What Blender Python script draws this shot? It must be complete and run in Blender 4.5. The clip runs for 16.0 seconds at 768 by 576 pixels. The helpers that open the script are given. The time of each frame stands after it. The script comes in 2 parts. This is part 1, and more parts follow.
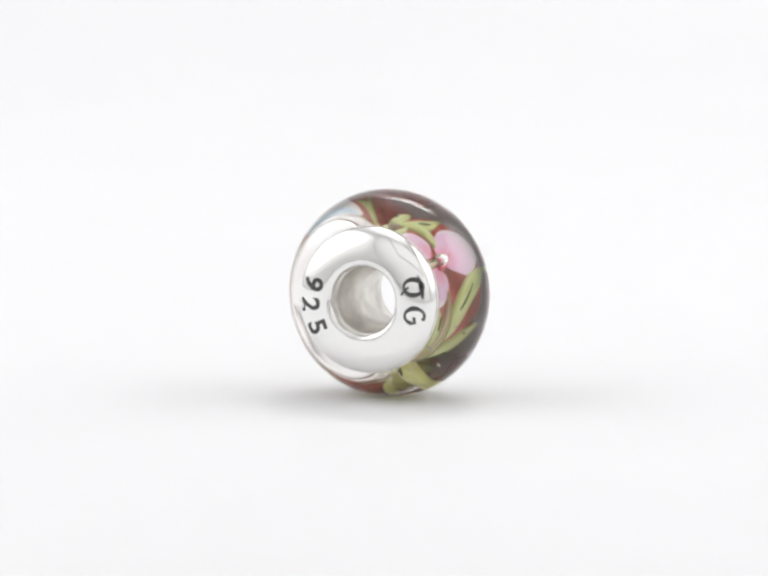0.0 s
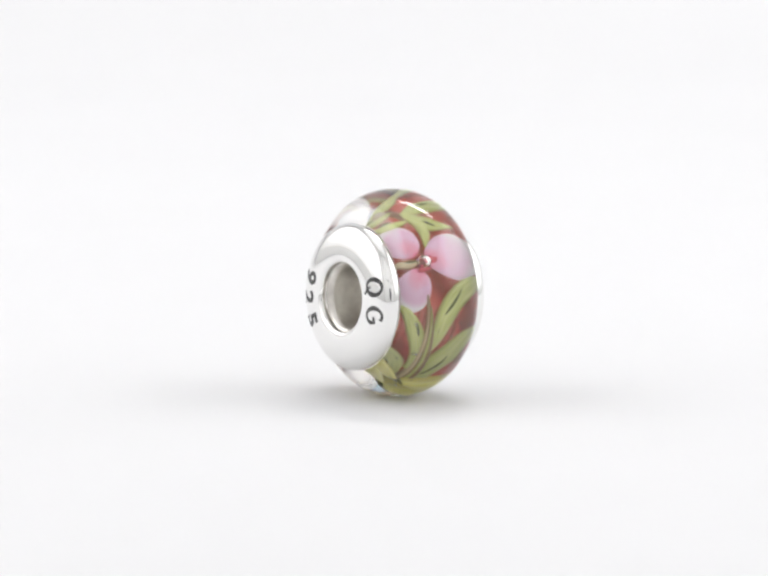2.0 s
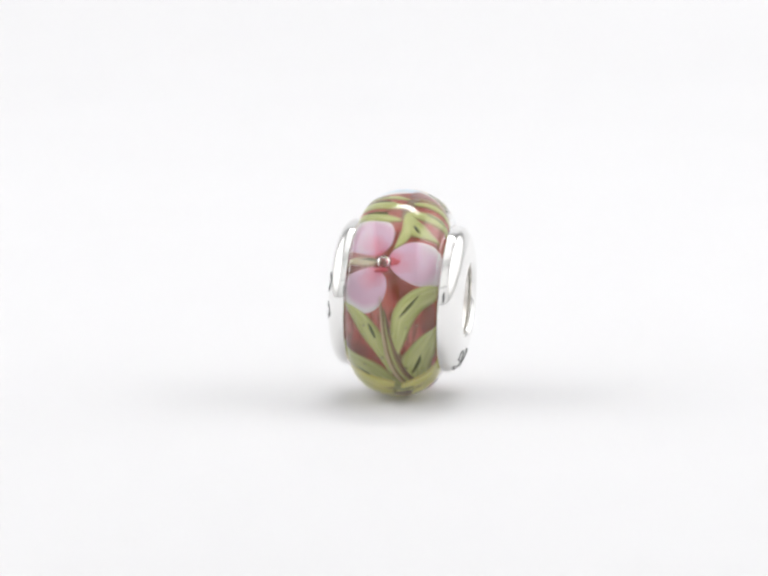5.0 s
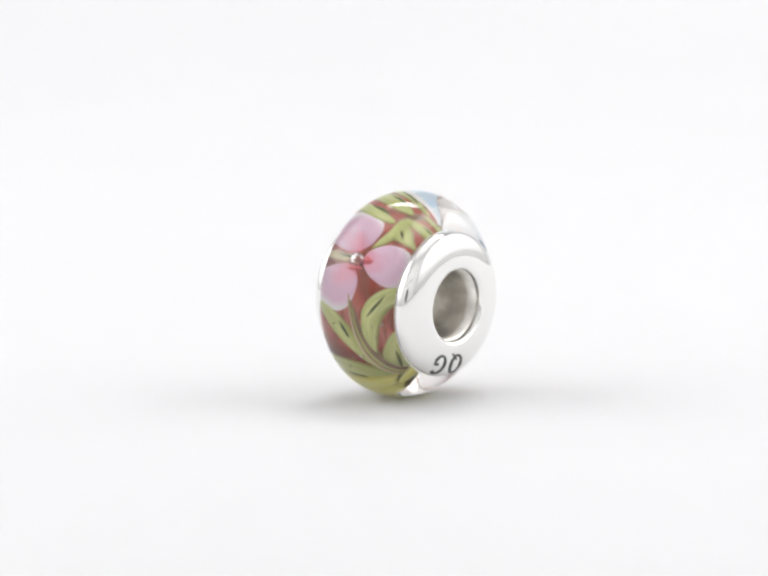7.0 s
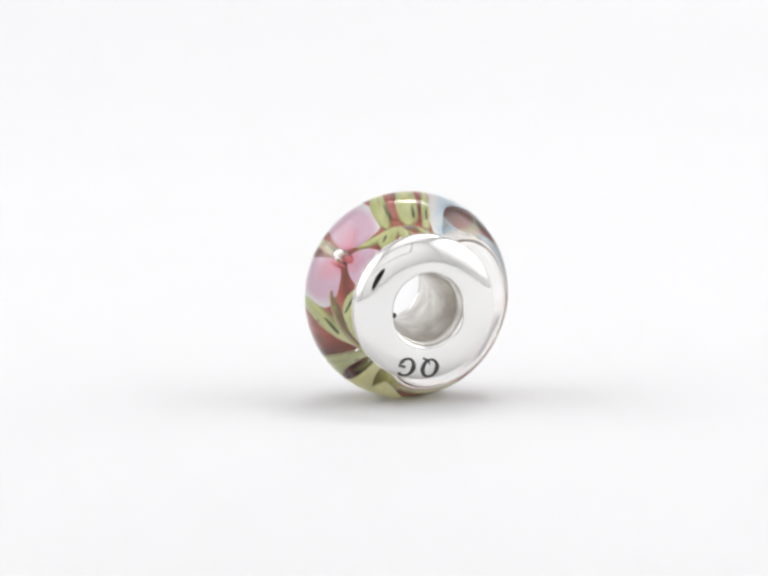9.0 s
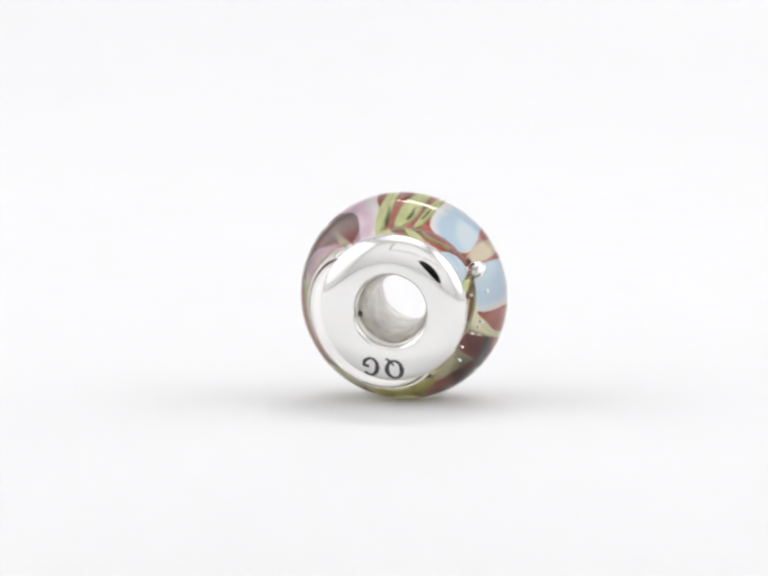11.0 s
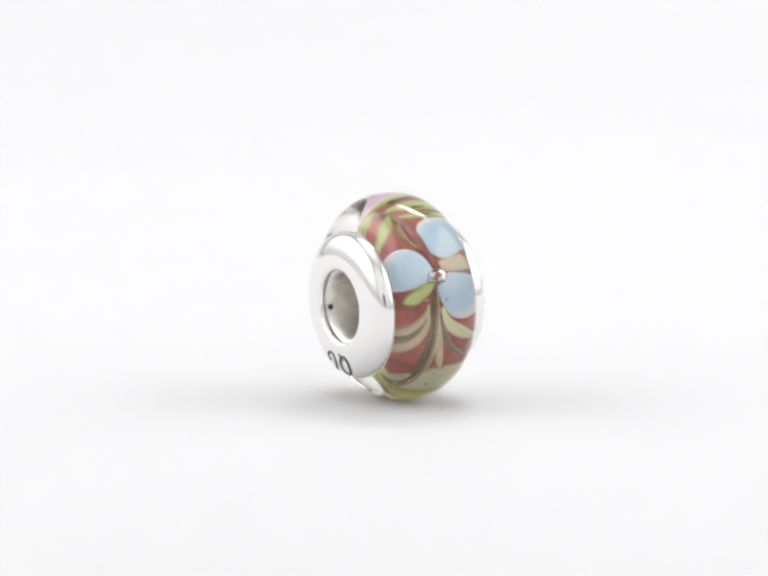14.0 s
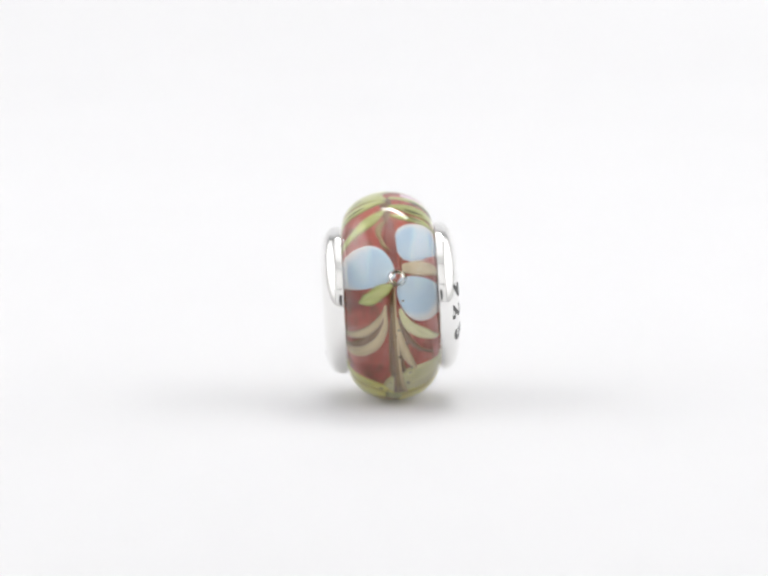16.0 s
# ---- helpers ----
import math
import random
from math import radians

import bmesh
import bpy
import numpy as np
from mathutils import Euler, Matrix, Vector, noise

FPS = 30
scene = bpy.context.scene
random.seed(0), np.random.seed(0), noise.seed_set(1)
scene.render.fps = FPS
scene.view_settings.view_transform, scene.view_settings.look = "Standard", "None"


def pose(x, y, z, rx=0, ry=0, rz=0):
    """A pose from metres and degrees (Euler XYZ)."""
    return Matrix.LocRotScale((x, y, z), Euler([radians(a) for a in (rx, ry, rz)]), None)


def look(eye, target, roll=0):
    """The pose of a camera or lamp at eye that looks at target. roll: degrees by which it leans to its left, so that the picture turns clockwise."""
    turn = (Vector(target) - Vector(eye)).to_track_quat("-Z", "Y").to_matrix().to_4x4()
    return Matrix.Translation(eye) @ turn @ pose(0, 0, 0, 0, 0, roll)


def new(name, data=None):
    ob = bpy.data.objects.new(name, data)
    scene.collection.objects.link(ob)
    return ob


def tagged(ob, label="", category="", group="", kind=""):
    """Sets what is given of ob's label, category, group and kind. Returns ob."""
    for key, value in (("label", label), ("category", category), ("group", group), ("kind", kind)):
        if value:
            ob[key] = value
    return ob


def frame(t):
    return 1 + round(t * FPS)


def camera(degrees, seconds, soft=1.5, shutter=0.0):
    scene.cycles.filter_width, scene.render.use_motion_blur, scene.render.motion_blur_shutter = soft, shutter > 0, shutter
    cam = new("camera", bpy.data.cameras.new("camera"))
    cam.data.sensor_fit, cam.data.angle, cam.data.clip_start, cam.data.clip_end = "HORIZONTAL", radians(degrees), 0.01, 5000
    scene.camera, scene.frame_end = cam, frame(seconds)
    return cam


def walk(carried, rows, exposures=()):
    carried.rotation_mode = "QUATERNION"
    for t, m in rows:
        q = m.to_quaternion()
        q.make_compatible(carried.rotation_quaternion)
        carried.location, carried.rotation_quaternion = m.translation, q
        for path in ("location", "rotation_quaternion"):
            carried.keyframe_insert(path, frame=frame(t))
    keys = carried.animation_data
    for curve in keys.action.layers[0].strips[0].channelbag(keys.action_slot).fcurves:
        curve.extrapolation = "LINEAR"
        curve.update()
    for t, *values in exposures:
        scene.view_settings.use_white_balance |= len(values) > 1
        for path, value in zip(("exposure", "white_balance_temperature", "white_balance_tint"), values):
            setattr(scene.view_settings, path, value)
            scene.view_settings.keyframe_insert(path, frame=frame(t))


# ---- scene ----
cam = camera(8.515, 16.0, soft=2.8)
EYE, AIM = (-0.0008, -0.34584, 0.06133), (-0.0008, 0.0, 0.00750)
walk(cam, [(0.0, look(EYE, AIM)), (16.0, look(EYE, AIM))], exposures=[(0.0, -1.08), (16.0, -1.08)])


# ---- light: a white photo tent with lit sides, lit roof and one bright strip ----
world = bpy.data.worlds.new("world")
world.use_nodes = True
world.node_tree.nodes["Background"].inputs["Color"].default_value = (0.9, 0.93, 1.0, 1)
world.node_tree.nodes["Background"].inputs["Strength"].default_value = 0.05
scene.world = world


def soft_edges(data):
    """Diffuser cloth over the lamp: brightest in its middle, fading towards its frame."""
    data.use_nodes = True
    tree = data.node_tree
    emit = tree.nodes["Emission"]
    geo, sep = tree.nodes.new("ShaderNodeNewGeometry"), tree.nodes.new("ShaderNodeSeparateXYZ")
    tree.links.new(geo.outputs["Parametric"], sep.inputs["Vector"])
    fades = []
    for axis in ("X", "Y"):
        far, fade = tree.nodes.new("ShaderNodeMath"), tree.nodes.new("ShaderNodeMapRange")
        far.operation, far.inputs[1].default_value = "SUBTRACT", 0.5
        size = tree.nodes.new("ShaderNodeMath")
        size.operation = "ABSOLUTE"
        fade.interpolation_type = "SMOOTHSTEP"
        for key, value in (("From Min", 0.10), ("From Max", 0.5), ("To Min", 1.55), ("To Max", 0.0)):
            fade.inputs[key].default_value = value
        tree.links.new(sep.outputs[axis], far.inputs[0])
        tree.links.new(far.outputs[0], size.inputs[0])
        tree.links.new(size.outputs[0], fade.inputs["Value"])
        fades.append(fade)
    both = tree.nodes.new("ShaderNodeMath")
    both.operation = "MULTIPLY"
    for k in (0, 1):
        tree.links.new(fades[k].outputs["Result"], both.inputs[k])
    tree.links.new(both.outputs[0], emit.inputs["Strength"])


def softbox(name, eye, target, sx, sy, watts, colour=(1, 1, 1)):
    data = bpy.data.lights.new(name, "AREA")
    data.shape, data.size, data.size_y, data.energy, data.color = "RECTANGLE", sx, sy, watts, colour
    soft_edges(data)
    ob = new(name, data)
    ob.matrix_basis = look(eye, target)
    return ob


softbox("softbox", (-0.285, 0.02, 0.22), (0.0, 0.02, 0.20), 0.68, 0.42, 1.6, (1.0, 0.99, 1.0))
softbox("softbox", (0.285, 0.02, 0.22), (0.0, 0.02, 0.20), 0.68, 0.42, 1.6, (1.0, 0.99, 1.0))
softbox("roof_light", (0.0, 0.08, 0.545), (0.0, 0.0801, 0.0), 0.56, 0.64, 0.55, (0.98, 0.99, 1.0))
softbox("strip_light", (0.070, 0.225, 0.45), (0.0, 0.0, 0.0), 0.36, 0.080, 1.45, (1.0, 0.99, 0.97))


# ---- materials ----
def material(name, colour, rough=0.5, metal=0.0, **more):
    m = bpy.data.materials.new(name)
    m.use_nodes = True
    b = m.node_tree.nodes["Principled BSDF"]
    b.inputs["Base Color"].default_value = (*colour, 1)
    b.inputs["Roughness"].default_value = rough
    b.inputs["Metallic"].default_value = metal
    for key, value in more.items():
        b.inputs[key.replace("_", " ")].default_value = value
    return m


def node(m, kind, **sets):
    n = m.node_tree.nodes.new(kind)
    for key, value in sets.items():
        if key in n.inputs:
            n.inputs[key].default_value = value
    return n


def wire(m, a, out, b, into):
    m.node_tree.links.new(a.outputs[out], b.inputs[into])


def grain(m, scale, strength, distance=0.00002, detail=3.0):
    """Fine relief from noise, by the object's own space."""
    b = m.node_tree.nodes["Principled BSDF"]
    co, nz, bp = node(m, "ShaderNodeTexCoord"), node(m, "ShaderNodeTexNoise", Scale=scale, Detail=detail), node(m, "ShaderNodeBump", Strength=strength, Distance=distance)
    wire(m, co, "Object", nz, "Vector")
    wire(m, nz, "Fac", bp, "Height")
    wire(m, bp, "Normal", b, "Normal")
    return nz


def ramp_between(m, source, out, stops, into="Base Color"):
    r = node(m, "ShaderNodeValToRGB")
    e = r.color_ramp.elements
    while len(e) < len(stops):
        e.new(0.5)
    for el, (p, c) in zip(e, stops):
        el.position, el.color = p, (*c, 1)
    wire(m, source, out, r, "Fac")
    if into:
        wire(m, r, "Color", m.node_tree.nodes["Principled BSDF"], into)
    return r


def mottled(name, low, high, scale, rough=0.4, detail=4.0, stretch=(1, 1, 1), **more):
    """Two tones mixed by noise at real size."""
    m = material(name, high, rough, **more)
    co, mp, nz = node(m, "ShaderNodeTexCoord"), node(m, "ShaderNodeMapping", Scale=stretch), node(m, "ShaderNodeTexNoise", Scale=scale, Detail=detail)
    wire(m, co, "Object", mp, "Vector")
    wire(m, mp, "Vector", nz, "Vector")
    ramp_between(m, nz, "Fac", [(0.32, low), (0.68, high)])
    return m


def petal_material(name, heart, middle, rim):
    """Tint runs from the flower's heart (u = 0) to the petal's rim (u = 1)."""
    m = material(name, middle, 0.35)
    uv = node(m, "ShaderNodeUVMap")
    sep = node(m, "ShaderNodeSeparateXYZ")
    co, nz = node(m, "ShaderNodeTexCoord"), node(m, "ShaderNodeTexNoise", Scale=1500.0, Detail=3.0)
    add = node(m, "ShaderNodeMath")
    add.operation = "MULTIPLY_ADD"
    add.inputs[1].default_value = 0.16
    wire(m, uv, "UV", sep, "Vector")
    wire(m, co, "Object", nz, "Vector")
    wire(m, nz, "Fac", add, 0)
    wire(m, sep, "X", add, 2)
    ramp_between(m, add, "Value", [(0.14, heart), (0.34, middle), (0.50, middle), (0.76, rim)])
    return m


PAPER = mottled("white_paper", (0.700, 0.702, 0.712), (0.710, 0.712, 0.722), 25.0, 0.75)
grain(PAPER, 2500.0, 0.06, 0.00005)
CLOTH = mottled("white_tent_cloth", (0.865, 0.865, 0.86), (0.885, 0.885, 0.88), 40.0, 0.9)
DARK = mottled("dark_room", (0.16, 0.16, 0.165), (0.20, 0.20, 0.20), 30.0, 0.8)
GLASS = material("clear_glass", (1.0, 0.980, 0.960), 0.0, 0.0, IOR=1.60, Transmission_Weight=1.0)
BUBBLE = material("air_bubble", (1, 1, 1), 0.0, 0.0, IOR=0.625, Transmission_Weight=1.0)
SILVER = material("polished_silver", (0.88, 0.875, 0.86), 0.06, 1.0)
grain(SILVER, 900.0, 0.03, 0.00003)
SATIN = mottled("satin_silver", (0.60, 0.57, 0.53), (0.92, 0.90, 0.85), 700.0, 0.40, metal=1.0)
grain(SATIN, 1800.0, 0.25, 0.00006)
MARK = material("blackened_engraving", (0.05, 0.05, 0.048), 0.5)
RED = material("red_glass_core", (0.9, 0.28, 0.23), 0.15, IOR=1.01, Transmission_Weight=0.42)


def drawn_core(m):
    """Clouds of lighter and browner red, with thin dark threads drawn round the core."""
    co = node(m, "ShaderNodeTexCoord")
    cloud = node(m, "ShaderNodeTexNoise", Scale=300.0, Detail=4.0, Distortion=0.8)
    mp = node(m, "ShaderNodeMapping", Scale=(1.0, 0.30, 0.30))
    thread = node(m, "ShaderNodeTexNoise", Scale=2400.0, Detail=3.0, Distortion=1.2)
    wire(m, co, "Object", cloud, "Vector")
    wire(m, co, "Object", mp, "Vector")
    wire(m, mp, "Vector", thread, "Vector")
    base = ramp_between(m, cloud, "Fac", [(0.36, (0.40, 0.12, 0.09)), (0.52, (0.90, 0.24, 0.19)), (0.66, (1.0, 0.43, 0.36))], None)
    mask = ramp_between(m, thread, "Fac", [(0.36, (0.8, 0.8, 0.8)), (0.50, (0, 0, 0))], None)
    mix = node(m, "ShaderNodeMixRGB", Color2=(0.42, 0.16, 0.08, 1))
    wire(m, mask, "Color", mix, "Fac")
    wire(m, base, "Color", mix, "Color1")
    wire(m, mix, "Color", m.node_tree.nodes["Principled BSDF"], "Base Color")


drawn_core(RED)
PINK = petal_material("pink_petal", (0.84, 0.20, 0.32), (0.86, 0.59, 0.76), (0.97, 0.93, 0.96))
BLUE = petal_material("blue_petal", (0.74, 0.89, 0.99), (0.62, 0.82, 0.99), (0.97, 0.98, 0.99))


def blade_material(name, edge, low, high, streaks=9.0):
    """Drawn glass cane: streaks along the blade (u along, v across), shade painted as darker edges."""
    m = material(name, high, 0.35)
    uv, mp = node(m, "ShaderNodeUVMap"), node(m, "ShaderNodeMapping", Scale=(2.2, streaks, 1.0))
    nz = node(m, "ShaderNodeTexNoise", Scale=1.0, Detail=4.0, Roughness=0.6, Distortion=0.5)
    info = node(m, "ShaderNodeObjectInfo")
    wire(m, uv, "UV", mp, "Vector")
    wire(m, info, "Random", mp, "Location")
    wire(m, mp, "Vector", nz, "Vector")
    tone = ramp_between(m, nz, "Fac", [(0.30, low), (0.62, high)], None)
    sep, away = node(m, "ShaderNodeSeparateXYZ"), node(m, "ShaderNodeMath")
    wire(m, uv, "UV", sep, "Vector")
    away.operation = "SUBTRACT"
    away.inputs[1].default_value = 0.5
    wire(m, sep, "Y", away, 0)
    far = node(m, "ShaderNodeMath")
    far.operation = "ABSOLUTE"
    wire(m, away, "Value", far, 0)
    # shade outlining the blade, put into its colour
    edge_shade = ramp_between(m, far, "Value", [(0.36, (0, 0, 0)), (0.48, (1, 1, 1))], None)
    mix = node(m, "ShaderNodeMixRGB", Color2=(*edge, 1))
    wire(m, edge_shade, "Color", mix, "Fac")
    wire(m, tone, "Color", mix, "Color1")
    wire(m, mix, "Color", m.node_tree.nodes["Principled BSDF"], "Base Color")
    return m


LEAF = blade_material("green_leaf_glass", (0.32, 0.29, 0.08), (0.43, 0.49, 0.12), (0.67, 0.71, 0.29), 6.0)
# LIME: leaf yellow, brightened to paint the caustic glow under the bead
LIME = blade_material("yellow_leaf_glow_glass", (0.62, 0.55, 0.12), (0.82, 0.80, 0.14), (0.97, 0.94, 0.36), 5.0)
TAN = blade_material("tan_leaf_glass", (0.48, 0.31, 0.17), (0.58, 0.46, 0.27), (0.80, 0.69, 0.45), 5.0)
PALE = blade_material("pale_leaf_glass", (0.62, 0.55, 0.25), (0.72, 0.70, 0.38), (0.90, 0.88, 0.56), 4.0)
VEIN = mottled("dark_green_vein", (0.07, 0.09, 0.01), (0.16, 0.19, 0.03), 1500.0, 0.4)
STEM = blade_material("brown_stem_glass", (0.34, 0.27, 0.11), (0.10, 0.05, 0.03), (0.40, 0.26, 0.16), 7.0)
OLIVE = mottled("olive_glass", (0.34, 0.24, 0.10), (0.48, 0.38, 0.18), 900.0, 0.35)


# ---- the white sweep and the tent round it ----
def link(name, bm, mat, parent=None, label="", smooth=True):
    me = bpy.data.meshes.new(name)
    bmesh.ops.recalc_face_normals(bm, faces=bm.faces)
    bm.to_mesh(me)
    bm.free()
    me.materials.append(mat)
    if smooth:
        me.polygons.foreach_set("use_smooth", [True] * len(me.polygons))
    ob = new(name, me)
    if parent is not None:
        ob.parent = parent
    if label:
        tagged(ob, label)
    return ob


def part(name, bm, mat, parent, label="", smooth=True):
    return link(name, bm, mat, parent, label, smooth)


def slab(x0, y0, z0, x1, y1, z1):
    bm = bmesh.new()
    bmesh.ops.create_cube(bm, size=1.0)
    for v in bm.verts:
        v.co = ((x0 + x1) / 2 + v.co.x * (x1 - x0), (y0 + y1) / 2 + v.co.y * (y1 - y0), (z0 + z1) / 2 + v.co.z * (z1 - z0))
    return bm


def sweep():
    """Floor that runs back and bends up into the rear wall, one sheet with thickness."""
    line = [(-0.318, 0.0), (-0.1, 0.0), (0.1, 0.0)]
    line += [(0.18 + 0.2 * math.sin(a), 0.2 - 0.2 * math.cos(a)) for a in (math.pi / 2 * k / 24 for k in range(25))]
    line += [(0.38, 0.40), (0.38, 0.56)]
    bm = bmesh.new()
    rows = []
    for y, z in line:
        rows.append([bm.verts.new((x, y, z)) for x in (-0.295, -0.15, 0.0, 0.15, 0.295)])
    for a, b in zip(rows, rows[1:]):
        for i in range(4):
            bm.faces.new((a[i], a[i + 1], b[i + 1], b[i]))
    ob = link("backdrop", bm, PAPER)
    if ob.data.polygons[0].normal.z < 0:
        ob.data.flip_normals()
    thick = ob.modifiers.new("thickness", "SOLIDIFY")
    thick.thickness, thick.offset = 0.002, -1.0
    return tagged(ob, "seamless white paper sweep, evenly lit, spotless", "backdrop", kind="structure")


sweep()
tagged(link("wall_left", slab(-0.310, -0.330, -0.01, -0.298, 0.40, 0.57), CLOTH, smooth=False), "white translucent tent side", "wall", kind="structure")
tagged(link("wall_right", slab(0.298, -0.330, -0.01, 0.310, 0.40, 0.57), CLOTH, smooth=False), "white translucent tent side", "wall", kind="structure")
tagged(link("ceiling", slab(-0.298, -0.330, 0.562, 0.298, 0.40, 0.574), CLOTH, smooth=False), "white tent roof", "ceiling", kind="structure")


def front_wall():
    """Front cloth with an opening for the lens; its loose upper middle panel leaves a thin gap on three sides."""
    bm = bmesh.new()
    cx, cz, r, n = EYE[0], 0.0605, 0.046, 48
    top, side = 0.160, 0.155
    rings = []
    for y in (-0.324, -0.330):
        inner, outer = [], []
        for k in range(n):
            a = 2 * math.pi * (k + 0.5) / n
            c, s = math.cos(a), math.sin(a)
            inner.append(bm.verts.new((cx + r * c, y, cz + r * 1.15 * s)))
            q = min((0.298 - cx if c > 0 else 0.298 + cx) / abs(c), (top - cz if s > 0 else cz + 0.002) / abs(s))
            outer.append(bm.verts.new((cx + q * c, y, cz + q * s)))
        rings.append((inner, outer))
    for k in range(n):
        j = (k + 1) % n
        for inner, outer in rings:
            bm.faces.new((inner[k], inner[j], outer[j], outer[k]))
        bm.faces.new((rings[0][0][k], rings[0][0][j], rings[1][0][j], rings[1][0][k]))
    tagged(link("wall_front", bm, CLOTH, smooth=False), "white tent front cloth with a lens opening", "wall", kind="structure")
    for x0, x1, z0, name in ((-0.298, -side, top, "wall_front_side"), (side, 0.298, top, "wall_front_side"), (-side + 0.008, side - 0.008, top + 0.009, "wall_front_panel")):
        tagged(link(name, slab(x0, -0.330, z0, x1, -0.324, 0.562), CLOTH, smooth=False), "white tent front cloth", "wall", kind="structure")


front_wall()
tagged(link("wall_room", slab(-0.40, -0.62, -0.15, 0.40, -0.60, 0.65), DARK, smooth=False), "dark wall of the room", "wall", kind="structure")
tagged(link("floor", slab(-0.40, -0.60, -0.16, 0.40, 0.42, -0.15), DARK, smooth=False), "dark floor under the tent", "floor", kind="structure")

# ---- the bead: sizes in millimetres, axis along x, made about its centre ----
MM = 0.001
R_OUT, R_SHOULDER, HALF_GLASS = 7.08, 4.6, 3.1
R_CORE, HALF_CORE = 4.4, 2.8
AXIAL = 0.98  # stretch of the drawing along the axis
LIFT = 7.08
R_CAP = 5.0
bead = new("glass_charm_bead")
tagged(bead, "clear glass charm bead with pink and blue flowers and silver ends", "bead")


def at(x, y, z):
    return (x * MM, y * MM, (z + LIFT) * MM)


def revolve(profile, closed=True, n=128):
    """Turns (x, r) round the bead's axis."""
    bm = bmesh.new()
    rings = [[bm.verts.new(at(x, -r * math.cos(2 * math.pi * k / n), r * math.sin(2 * math.pi * k / n))) for k in range(n)] for x, r in profile]
    pairs = list(zip(rings, rings[1:])) + ([(rings[-1], rings[0])] if closed else [])
    for a, b in pairs:
        for k in range(n):
            bm.faces.new((a[k], a[(k + 1) % n], b[(k + 1) % n], b[k]))
    return bm


def glass_profile():
    out = []
    for k in range(65):
        a = math.pi * k / 64
        out.append((-HALF_GLASS * math.cos(a), R_SHOULDER + (R_OUT - R_SHOULDER) * math.sin(a)))
    return out + [(HALF_GLASS, 4.2), (HALF_GLASS, 3.4), (HALF_GLASS - 0.02, 2.62), (0, 2.6), (-HALF_GLASS + 0.02, 2.62), (-HALF_GLASS, 3.4), (-HALF_GLASS, 4.2)]


def core_radius(x):
    u = min(abs(x) / HALF_CORE, 1.0)
    p = 2.0 if x > 0 else 5.0  # one end of the core is rounder than the other
    return 2.75 + (R_CORE - 2.75) * (1 - u ** p) ** (1 / p)


part("glass_body", revolve(glass_profile()), GLASS, bead, "thick clear glass ring")
xs = [HALF_CORE * math.sin(math.pi / 2 * k / 20) for k in range(-20, 21)]
part("core", revolve([(x, core_radius(x)) for x in xs] + [(HALF_CORE - 0.05, 2.65), (-HALF_CORE + 0.05, 2.65)]), RED, bead, "translucent red glass core")


# silver ends and the tube through the bead
def dome(r, end):
    """Axial place of a cap's rounded face at the radius r."""
    u = max(0.0, min((r - 2.35) / (R_CAP - 2.35), 1.0))
    return 3.38 + (end - 3.38) * max(0.0, 1 - u ** 2.4) ** (1 / 2.4)


def cap_profile(end, hole):
    out = [(3.13, hole + 0.35), (3.13, R_CAP - 0.18), (3.16, R_CAP - 0.03), (3.22, R_CAP), (3.32, R_CAP)]
    for k in range(33):
        a = math.pi / 2 * k / 32
        r = 2.35 + (R_CAP - 2.35) * math.cos(a)
        if r > hole + 0.30:
            out.append((dome(r, end), r))
    top = dome(hole + 0.30, end)
    for k in range(1, 9):
        a = math.pi / 2 * k / 8
        out.append((top - 0.30 * (1 - math.cos(a)), hole + 0.30 - 0.30 * math.sin(a)))
    out += [(top - 0.7, hole), (top - 0.72, hole + 0.12)]
    return out


def end_cap(side, end, hole, label):
    return part("end_cap", revolve([(side * x, r) for x, r in cap_profile(end, hole)]), SILVER, bead, label)


cap_a = end_cap(-1, 4.57, 2.33, "polished silver end cap with engraved marks")
cap_b = end_cap(1, 4.60, 2.45, "polished silver end cap with one engraved mark")
sleeve = part("sleeve", revolve([(-3.95, 2.28), (-3.95, 2.42), (-3.0, 2.55), (3.0, 2.55), (4.1, 2.52), (4.1, 2.40), (3.4, 2.24), (2.6, 2.06), (1.6, 1.90), (0.5, 1.82), (-0.8, 1.82), (-2.0, 1.92), (-2.8, 2.06), (-3.4, 2.18)]), SATIN, bead, "satin silver tube through the bead")


pit = bmesh.new()
bmesh.ops.create_uvsphere(pit, u_segments=16, v_segments=10, radius=0.20 * MM, matrix=Matrix.Translation(at(3.86, -2.24, -0.40)))
pit = part("pit", pit, MARK, bead, "small dark pit in the silver bore")
for ob in (cap_a, cap_b, sleeve, pit):  # the silver sits a little low in the glass
    ob.location.z = -0.14 * MM


# engraved marks, laid on the domed faces
def on_face(bm, side, end, y, z, turn, size):
    """Lays a flat drawing (x right, y up, about 1 high) on a cap's face as seen from outside."""
    c, s = math.cos(radians(turn)), math.sin(radians(turn))
    for v in bm.verts:
        u, w = v.co.x * size, v.co.y * size
        yy, zz = y + side * (u * c - w * s), z + (u * s + w * c)
        v.co = at(side * (dome(math.hypot(yy, zz), end) + 0.02 + v.co.z), yy, zz)
    return bm


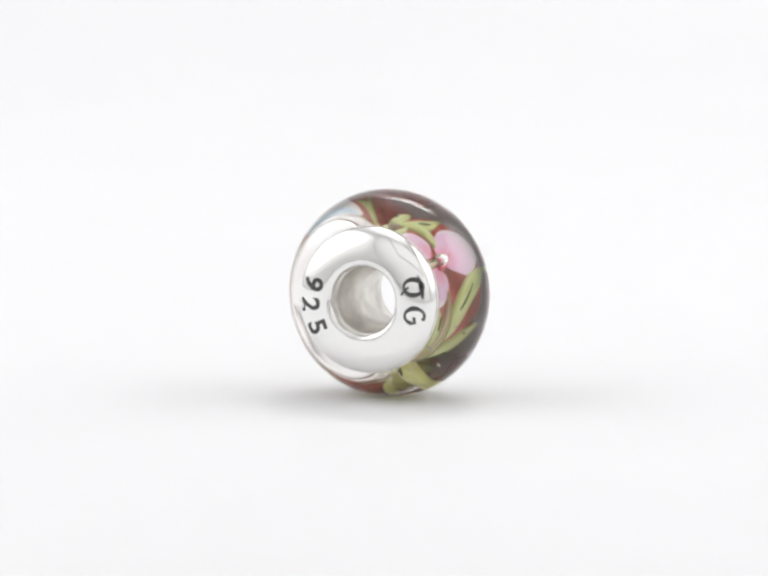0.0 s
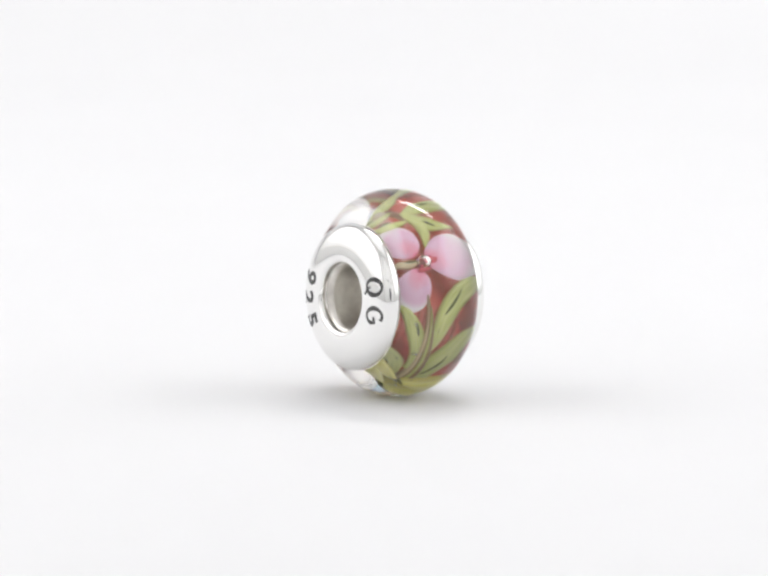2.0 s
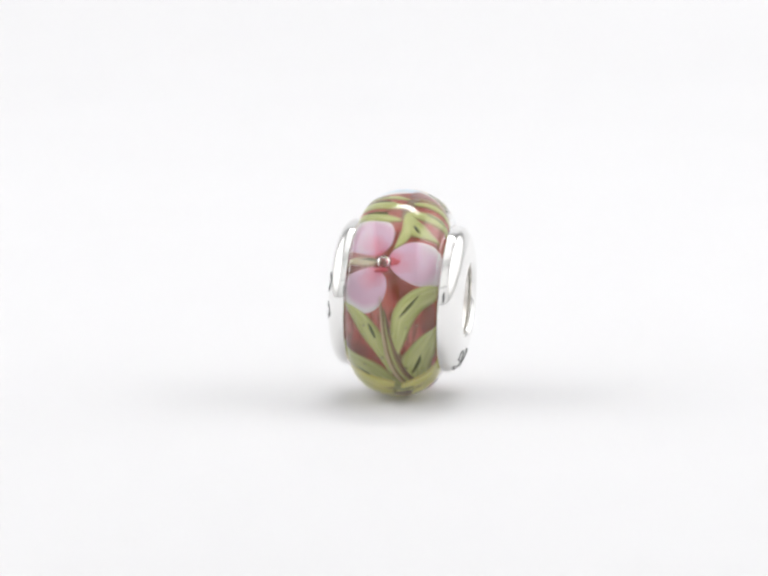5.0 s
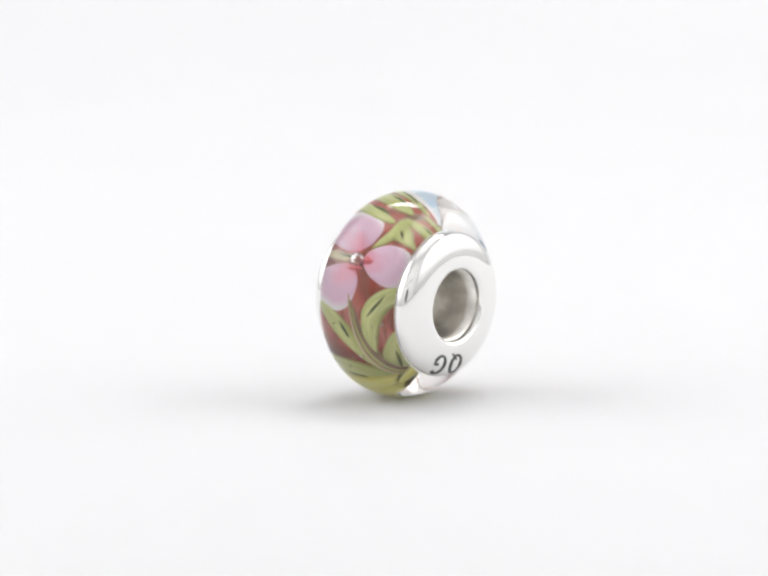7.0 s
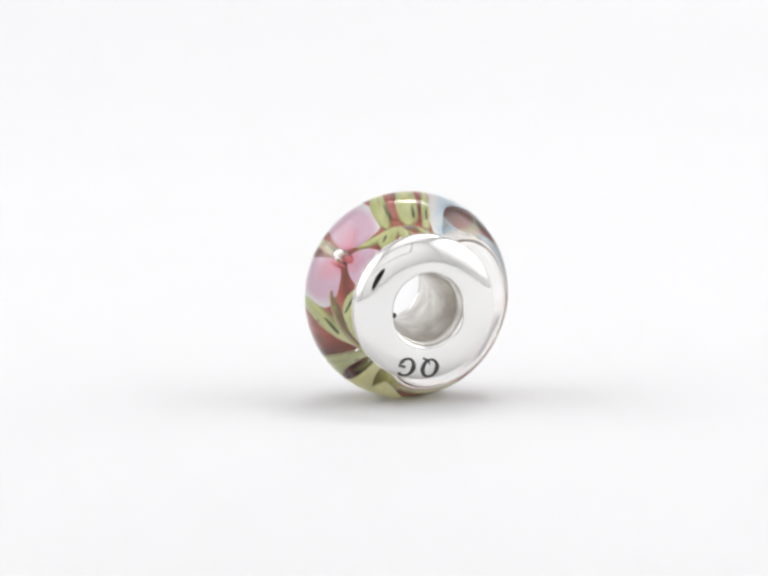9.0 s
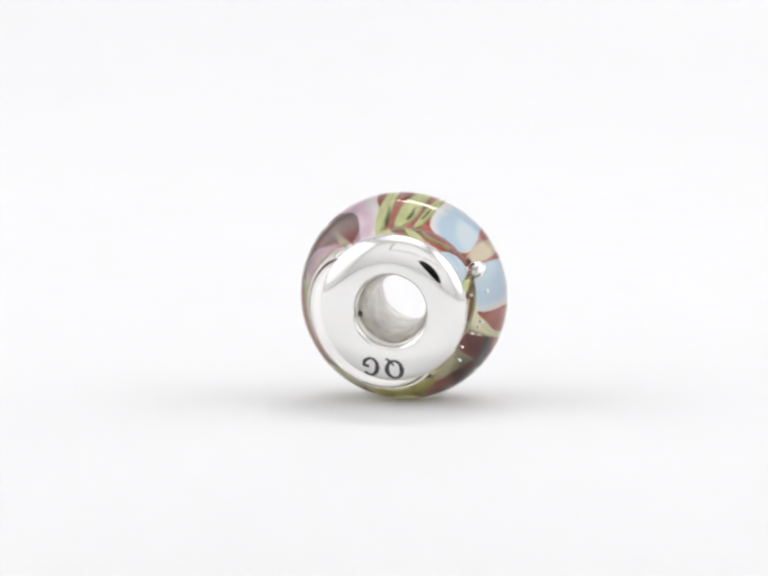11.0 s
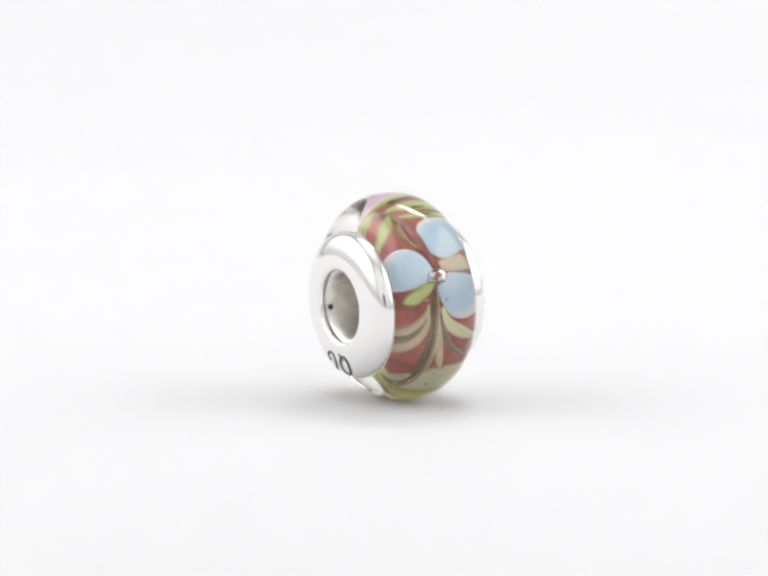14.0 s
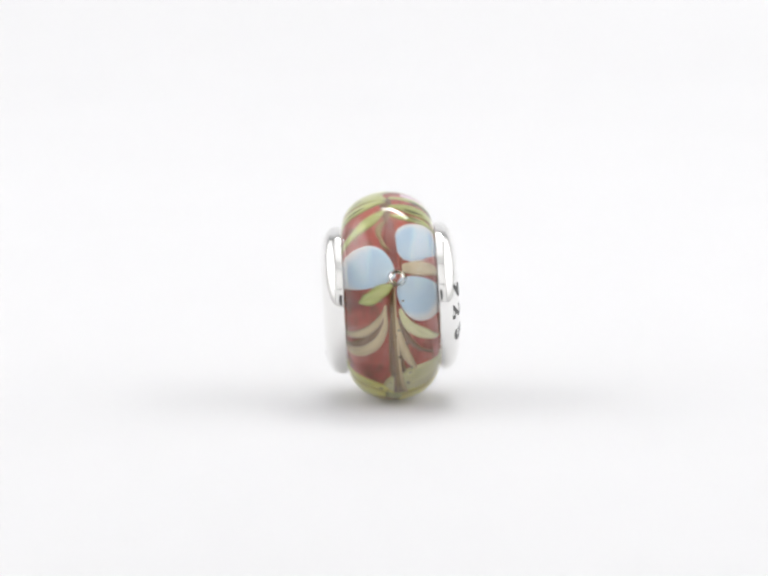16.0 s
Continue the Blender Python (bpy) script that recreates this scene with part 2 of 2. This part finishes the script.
def band(bm, points, width):
    """A stroke of even width along a line."""
    left, right = [], []
    for i, (x, y) in enumerate(points):
        a, b = points[max(i - 1, 0)], points[min(i + 1, len(points) - 1)]
        d = Vector((b[0] - a[0], b[1] - a[1])).normalized()
        w = width * (0.75 + 0.25 * math.cos(math.atan2(y, x) * 2))
        left.append(bm.verts.new((x - d.y * w / 2, y + d.x * w / 2, 0)))
        right.append(bm.verts.new((x + d.y * w / 2, y - d.x * w / 2, 0)))
    for i in range(len(points) - 1):
        bm.faces.new((left[i], left[i + 1], right[i + 1], right[i]))


def ring_mark():
    bm = bmesh.new()
    band(bm, [(0.37 * math.cos(a), 0.46 * math.sin(a)) for a in (2 * math.pi * k / 28 for k in range(29))], 0.23)
    band(bm, [(0.02, -0.22), (0.2, -0.42), (0.42, -0.55)], 0.17)
    return bm


def hook_mark():
    bm = bmesh.new()
    band(bm, [(0.36 * math.cos(a), 0.46 * math.sin(a)) for a in (math.pi * (0.26 + 1.62 * k / 24) for k in range(25))], 0.23)
    band(bm, [(0.34, -0.20), (0.35, -0.02), (0.05, -0.02)], 0.15)
    return bm


def numeral(text):
    data = bpy.data.curves.new("numeral", "FONT")
    data.body, data.size, data.align_x, data.align_y, data.resolution_u, data.offset = text, 1.35, "CENTER", "CENTER", 6, 0.03
    ob = bpy.data.objects.new("numeral", data)
    bm = bmesh.new()
    bm.from_mesh(bpy.data.meshes.new_from_object(ob))
    bpy.data.objects.remove(ob)
    return bm


part("maker_mark", on_face(ring_mark(), -1, 4.57, -3.62, 1.13, -92, 1.42), MARK, cap_a, "blackened ring-shaped stamp")
part("maker_mark", on_face(hook_mark(), -1, 4.57, -3.74, -0.80, -84, 1.42), MARK, cap_a, "blackened hook-shaped stamp")
part("numeral", on_face(numeral("9"), -1, 4.57, 3.74, 0.98, -104, 1.5), MARK, cap_a, "blackened engraved numeral 9")
part("numeral", on_face(numeral("2"), -1, 4.57, 3.98, -0.48, -88, 1.5), MARK, cap_a, "blackened engraved numeral 2")
part("numeral", on_face(numeral("5"), -1, 4.57, 3.42, -2.0, -68, 1.5), MARK, cap_a, "blackened engraved numeral 5")
part("maker_mark", on_face(ring_mark(), 1, 4.60, 0.22, -4.06, 178, 1.38), MARK, cap_b, "blackened ring-shaped stamp")
part("maker_mark", on_face(hook_mark(), 1, 4.60, -1.45, -3.92, 168, 1.38), MARK, cap_b, "blackened hook-shaped stamp")


# glass flowers and leaves on the core: places are (degrees round the axis, mm along it)
ARC = math.pi / 180 * R_CORE


def on_core(u, x, h):
    """u: mm round the core from the front, x: mm along the axis, h: mm above the core."""
    x = max(-HALF_CORE + 0.02, min(HALF_CORE - 0.02, x * AXIAL))
    a = u / R_CORE
    r = core_radius(x) + h
    return at(x, -r * math.cos(a), r * math.sin(a))


def petal(mat, heart, phi, x, along, across, label):
    """A rounded, slightly puffed petal whose narrow end points at the flower's heart."""
    bm = bmesh.new()
    uv = bm.loops.layers.uv.new("UVMap")
    cu, cx = phi * ARC, x
    d = Vector((heart[0] * ARC - cu, heart[1] - cx)).normalized()
    n, m = 40, 9
    rings = []
    for i in range(m + 1):
        q = i / m
        row = []
        for k in range(n):
            a = 2 * math.pi * k / n
            wave = 1 + 0.07 * noise.noise((1.3 * math.cos(a) + phi, 1.3 * math.sin(a), x * 3.0))
            p, s = q * wave * along * math.cos(a), q * wave * across * math.sin(a) * (1 - 0.24 * math.cos(a))
            h = 0.02 + 0.09 * math.sqrt(max(0.0, 1 - q * q))
            if q == 1:
                h = -0.03
            reach = (1 - math.cos(a) * q) / 2
            row.append((bm.verts.new(on_core(cu + d.x * p - d.y * s, cx + d.y * p + d.x * s, h)), (0.5 * reach + 0.5 * math.sqrt(max(reach, 0.0)) * q ** 3, q)))
        rings.append(row)
    for a, b in zip(rings, rings[1:]):
        for k in range(n):
            j = (k + 1) % n
            f = bm.faces.new([v for v, _ in (a[k], a[j], b[j], b[k])])
            for loop, (_, t) in zip(f.loops, (a[k], a[j], b[j], b[k])):
                loop[uv].uv = t
    bmesh.ops.remove_doubles(bm, verts=bm.verts, dist=1e-8)
    return part("petal", bm, mat, bead, label)


def blade(start, tip, width, bend=0.0, rise=0.10, blunt=0.75, base=0.25, mid=None):
    """A curved leaf blade on the core: thin at its base, widest past the middle; mid is a place that it passes half-way."""
    bm = bmesh.new()
    p0, p2 = Vector((start[0] * ARC, start[1])), Vector((tip[0] * ARC, tip[1]))
    d = p2 - p0
    p1 = (p0 + p2) / 2 + Vector((-d.y, d.x)) * bend
    if mid:
        p1 = 2 * Vector((mid[0] * ARC, mid[1])) - (p0 + p2) / 2
    n, m = 18, 6
    rows = []
    for i in range(n + 1):
        t = i / n
        p = p0 * (1 - t) ** 2 + p1 * 2 * t * (1 - t) + p2 * t * t
        g = ((p1 - p0) * (1 - t) + (p2 - p1) * t).normalized()
        w = width / 2 * (base * (1 - t) + math.sin(math.pi * t ** blunt) ** 0.8 if t < 1 else 0.0)
        w *= 1 + 0.22 * noise.noise((t * 3.5, start[0] * 0.37, tip[1] * 1.7))
        p = p + Vector((-g.y, g.x)) * (0.16 * width * noise.noise((t * 2.5, tip[0] * 0.29, start[1] * 2.1)))
        row = []
        for k in range(-m, m + 1):
            s = k / m
            h = -0.03 if abs(k) == m else 0.02 + rise * math.sqrt(1 - s * s)
            q = p + Vector((-g.y, g.x)) * (s * max(w, 0.01))
            row.append((bm.verts.new(on_core(q.x, q.y, h)), (t, (s + 1) / 2)))
        rows.append(row)
    uv = bm.loops.layers.uv.new("UVMap")
    for a, b in zip(rows, rows[1:]):
        for k in range(2 * m):
            four = (a[k], a[k + 1], b[k + 1], b[k])
            f = bm.faces.new([v for v, _ in four])
            for loop, (_, place) in zip(f.loops, four):
                loop[uv].uv = place
    return bm


def leaf(mat, start, tip, width, bend=0.0, vein=None, label="green glass leaf", blunt=0.75, rise=0.10, mid=None, base=0.25):
    """vein: the two ends of the dark streak drawn on the leaf."""
    ob = part("leaf", blade(start, tip, width, bend, rise, blunt, base, mid), mat, bead, label)
    if vein:
        part("vein", blade(vein[0], vein[1], 0.20, 0.06, rise + 0.05, 1.0, 0.3), VEIN, ob, "dark green vein")
    return ob


def bubble(phi, x, radius, h, label="", mat=None):
    bm = bmesh.new()
    bmesh.ops.create_uvsphere(bm, u_segments=20, v_segments=12, radius=radius * MM, matrix=Matrix.Translation(on_core(phi * ARC, x, h)))
    return part("bubble", bm, mat or BUBBLE, bead, label)


# pink flower
for phi, x, al, ac in ((53, -1.42, 1.48, 1.33), (34, 1.08, 1.46, 1.46), (10, -1.44, 1.44, 1.24)):
    petal(PINK, (31.5, -0.56), phi, x, al, ac, "pale pink glass petal with a whiter rim")
bubble(31.5, -0.56, 0.40, 0.10, "air bubble at the heart of the pink flower")
DEEP = mottled("deep_pink_glass", (0.62, 0.08, 0.10), (0.80, 0.16, 0.22), 1500.0, 0.3)
part("stamen", blade((31.5, -0.34), (33.5, 0.30), 0.50, 0.0, 0.17, 0.7), DEEP, bead, "deep pink spot beside the flower's heart")
part("stamen", blade((24, -1.0), (25, -0.2), 0.30, -0.18, 0.17, 0.9), DEEP, bead, "deep pink crescent under the flower's heart")
leaf(TAN, (31, -0.85), (32.5, -2.9), 0.55, 0.0, label="pale olive glass between pink petals")
leaf(VEIN, (32.5, -0.92), (33.2, -1.75), 0.17, 0.0, label="dark green streak between pink petals", rise=0.16)
leaf(LEAF, (74, 0.05), (43, -0.18), 0.50, label="olive glass leaf between pink petals", mid=(58, 0.22), blunt=1.0)

# blue flower
for phi, x, al, ac in ((148.5, 1.12, 1.46, 1.40), (127.5, -1.45, 1.52, 1.26), (173, -1.48, 1.48, 1.26)):
    petal(BLUE, (158.5, -0.33), phi, x, al, ac, "pale blue glass petal with a whiter rim")
bubble(158.5, -0.33, 0.50, 0.15, "air bubble at the heart of the blue flower")
leaf(TAN, (151.5, -0.62), (150, -2.9), 0.80, 0.0, label="tan glass bar between blue petals", blunt=0.9, base=0.5)
leaf(LEAF, (163, -0.10), (176, 1.62), 0.82, label="yellow-green glass leaf, yellow brightened for the caustic glow under a blue petal", mid=(170.5, 0.85), blunt=1.1)

# stems: bundles of drawn strands
for start, tip, width in (((-83, 0.50), (-3, -0.40), 0.52), ((267, -0.20), (166, -0.05), 0.42), ((72, 0.0), (112, 0.0), 0.26)):
    stem = part("stem", blade(start, tip, width, 0.0, 0.05, 1.0, 1.1), STEM, bead, "brown glass stem with fine strands")
    if width < 0.3:
        continue
    for off, mat in ((-0.62, TAN), (-0.30, OLIVE), (0.08, STEM if start[0] > 100 else LEAF), (0.36, OLIVE), (0.66, STEM)):
        part("strand", blade((start[0], start[1] + off * width * 0.6), (tip[0] + 14 * off * (1 if start[0] > 100 else -1), tip[1] + off * width * 0.6), 0.13, 0.04 * off, 0.17, 1.0, 1.0), mat, stem)

# leaves under the pink flower
leaf(LEAF, (-42, 0.10), (18, 2.62), 1.28, vein=((-9, 0.45), (9, 1.42)), mid=(-3, 0.88), blunt=1.25)
leaf(LEAF, (-62, -0.12), (-3, -2.70), 0.86, vein=((-27, -0.75), (-15, -1.15)), mid=(-22, -1.02), blunt=1.25)
leaf(LEAF, (-96, 0.45), (-22, 2.40), 1.30, vein=((-64, 0.68), (-44, 1.30)), mid=(-50, 0.98), blunt=1.25)
leaf(LEAF, (-96, -0.05), (-44, -2.62), 1.55, vein=((-74, -0.55), (-60, -1.50)), mid=(-63, -1.12), blunt=1.2)

# leaves over the two flowers
leaf(LEAF, (70, -0.10), (85, -2.70), 0.72, vein=((76.5, -0.75), (78.5, -1.60)), mid=(73, -1.30), blunt=1.1)
leaf(LEAF, (88, -0.10), (103, -2.70), 0.95, vein=((93, -0.70), (96, -1.45)), mid=(92, -1.30), blunt=1.1)
leaf(LEAF, (100, -0.15), (110, -2.4), 0.50, vein=((103, -0.80), (106, -1.5)), blunt=1.0)
leaf(LEAF, (77, 0.00), (58, 1.75), 1.00, vein=((66, 0.55), (60, 0.95)), mid=(65, 0.72), blunt=1.1)
leaf(LEAF, (80, 0.00), (95, 2.70), 1.00, vein=((84, 0.75), (87, 1.50)), mid=(83, 1.30), blunt=1.1)
leaf(LEAF, (94, 0.05), (127, 2.55), 0.62, mid=(108, 0.95), blunt=1.0)
leaf(LEAF, (112, 0.9), (133, 2.3), 0.45, mid=(121, 1.9), blunt=1.0)
leaf(OLIVE, (106, 0.05), (128, 0.22), 0.26, label="olive glass curl", mid=(118, 0.42))
leaf(OLIVE, (124, 0.34), (136, -0.1), 0.16, label="olive glass curl", mid=(131, 0.22))
part("stem", blade((106, -0.10), (153, -0.40), 0.44, 0.06, 0.05, 1.0, 0.5), mottled("dark_red_glass", (0.20, 0.05, 0.04), (0.40, 0.10, 0.07), 900.0, 0.3), bead, "dark red glass strand beside the blue petals")

# leaves under the blue flower
leaf(TAN, (178, 0.30), (209, 2.62), 0.52, label="tan glass leaf", mid=(195, 0.92), blunt=1.3)
leaf(TAN, (184, 0.35), (229, 2.62), 0.74, label="tan glass leaf", mid=(209, 0.92), blunt=1.3)
leaf(STEM, (187, 0.45), (219, 2.3), 0.42, label="dark brown glass strand", mid=(203, 1.02), blunt=1.2)
leaf(PALE, (181, -0.40), (211, -2.50), 0.66, label="tan glass leaf", mid=(197, -1.02), blunt=1.3)
leaf(TAN, (188, -0.25), (236, -0.98), 0.42, label="tan glass leaf", mid=(215, -0.50), blunt=1.2)
leaf(STEM, (186, -0.35), (222, -1.8), 0.26, label="dark brown glass strand", mid=(206, -0.75), blunt=1.1)
leaf(PALE, (263, 0.10), (232, -2.75), 2.10, label="pale yellow-green glass leaf, yellow brightened for the caustic glow", mid=(247, -1.05), blunt=0.95)
leaf(LIME, (264, 0.25), (250, 2.70), 1.10, label="yellow-green glass leaf, yellow brightened for the caustic glow", mid=(257, 1.3), blunt=1.0)

# yellow-green leaves where the stems meet; they also paint the caustic glow there
for start, tip, width in (((276, -0.2), (272, -2.72), 1.9), ((268, 0.3), (274, 2.72), 1.9), ((282, 0.2), (288, 2.7), 1.2)):
    leaf(LIME, start, tip, width, 0.05, label="yellow-green glass leaf, yellow brightened for the caustic glow", blunt=1.2, rise=0.60)
leaf(LIME, (284, -0.1), (290, -2.8), 1.5, 0.0, label="yellow-green glass leaf, yellow brightened for the caustic glow", blunt=1.1, rise=0.40)
leaf(LIME, (266, 0.2), (284, -2.8), 1.3, -0.05, label="yellow-green glass leaf, yellow brightened for the caustic glow", blunt=1.0)
leaf(LIME, (266, 0.2), (284, 2.8), 1.2, 0.05, label="yellow-green glass leaf, yellow brightened for the caustic glow", blunt=1.0)

for k in range(36):
    side = (-50, 215)[k % 2]
    bubble(side + random.uniform(-42, 42), random.gauss(0.1, 0.7), random.uniform(0.035, 0.085), random.uniform(0.15, 0.5), "tiny air bubble")


# ---- what moves: the bead turns on its support ----
def turned(t):
    turn = 66.71 - 15.3445 * t
    return pose(0, 0, 0, 0, 0, turn) @ pose(0.000388, 0.000652, 0.00708) @ pose(0, 0, 0, 0, 2.9, 0) @ pose(0, 0, -0.00708)


def motions():
    walk(bead, [(k * 0.5, turned(k * 0.5)) for k in range(33)])


motions()
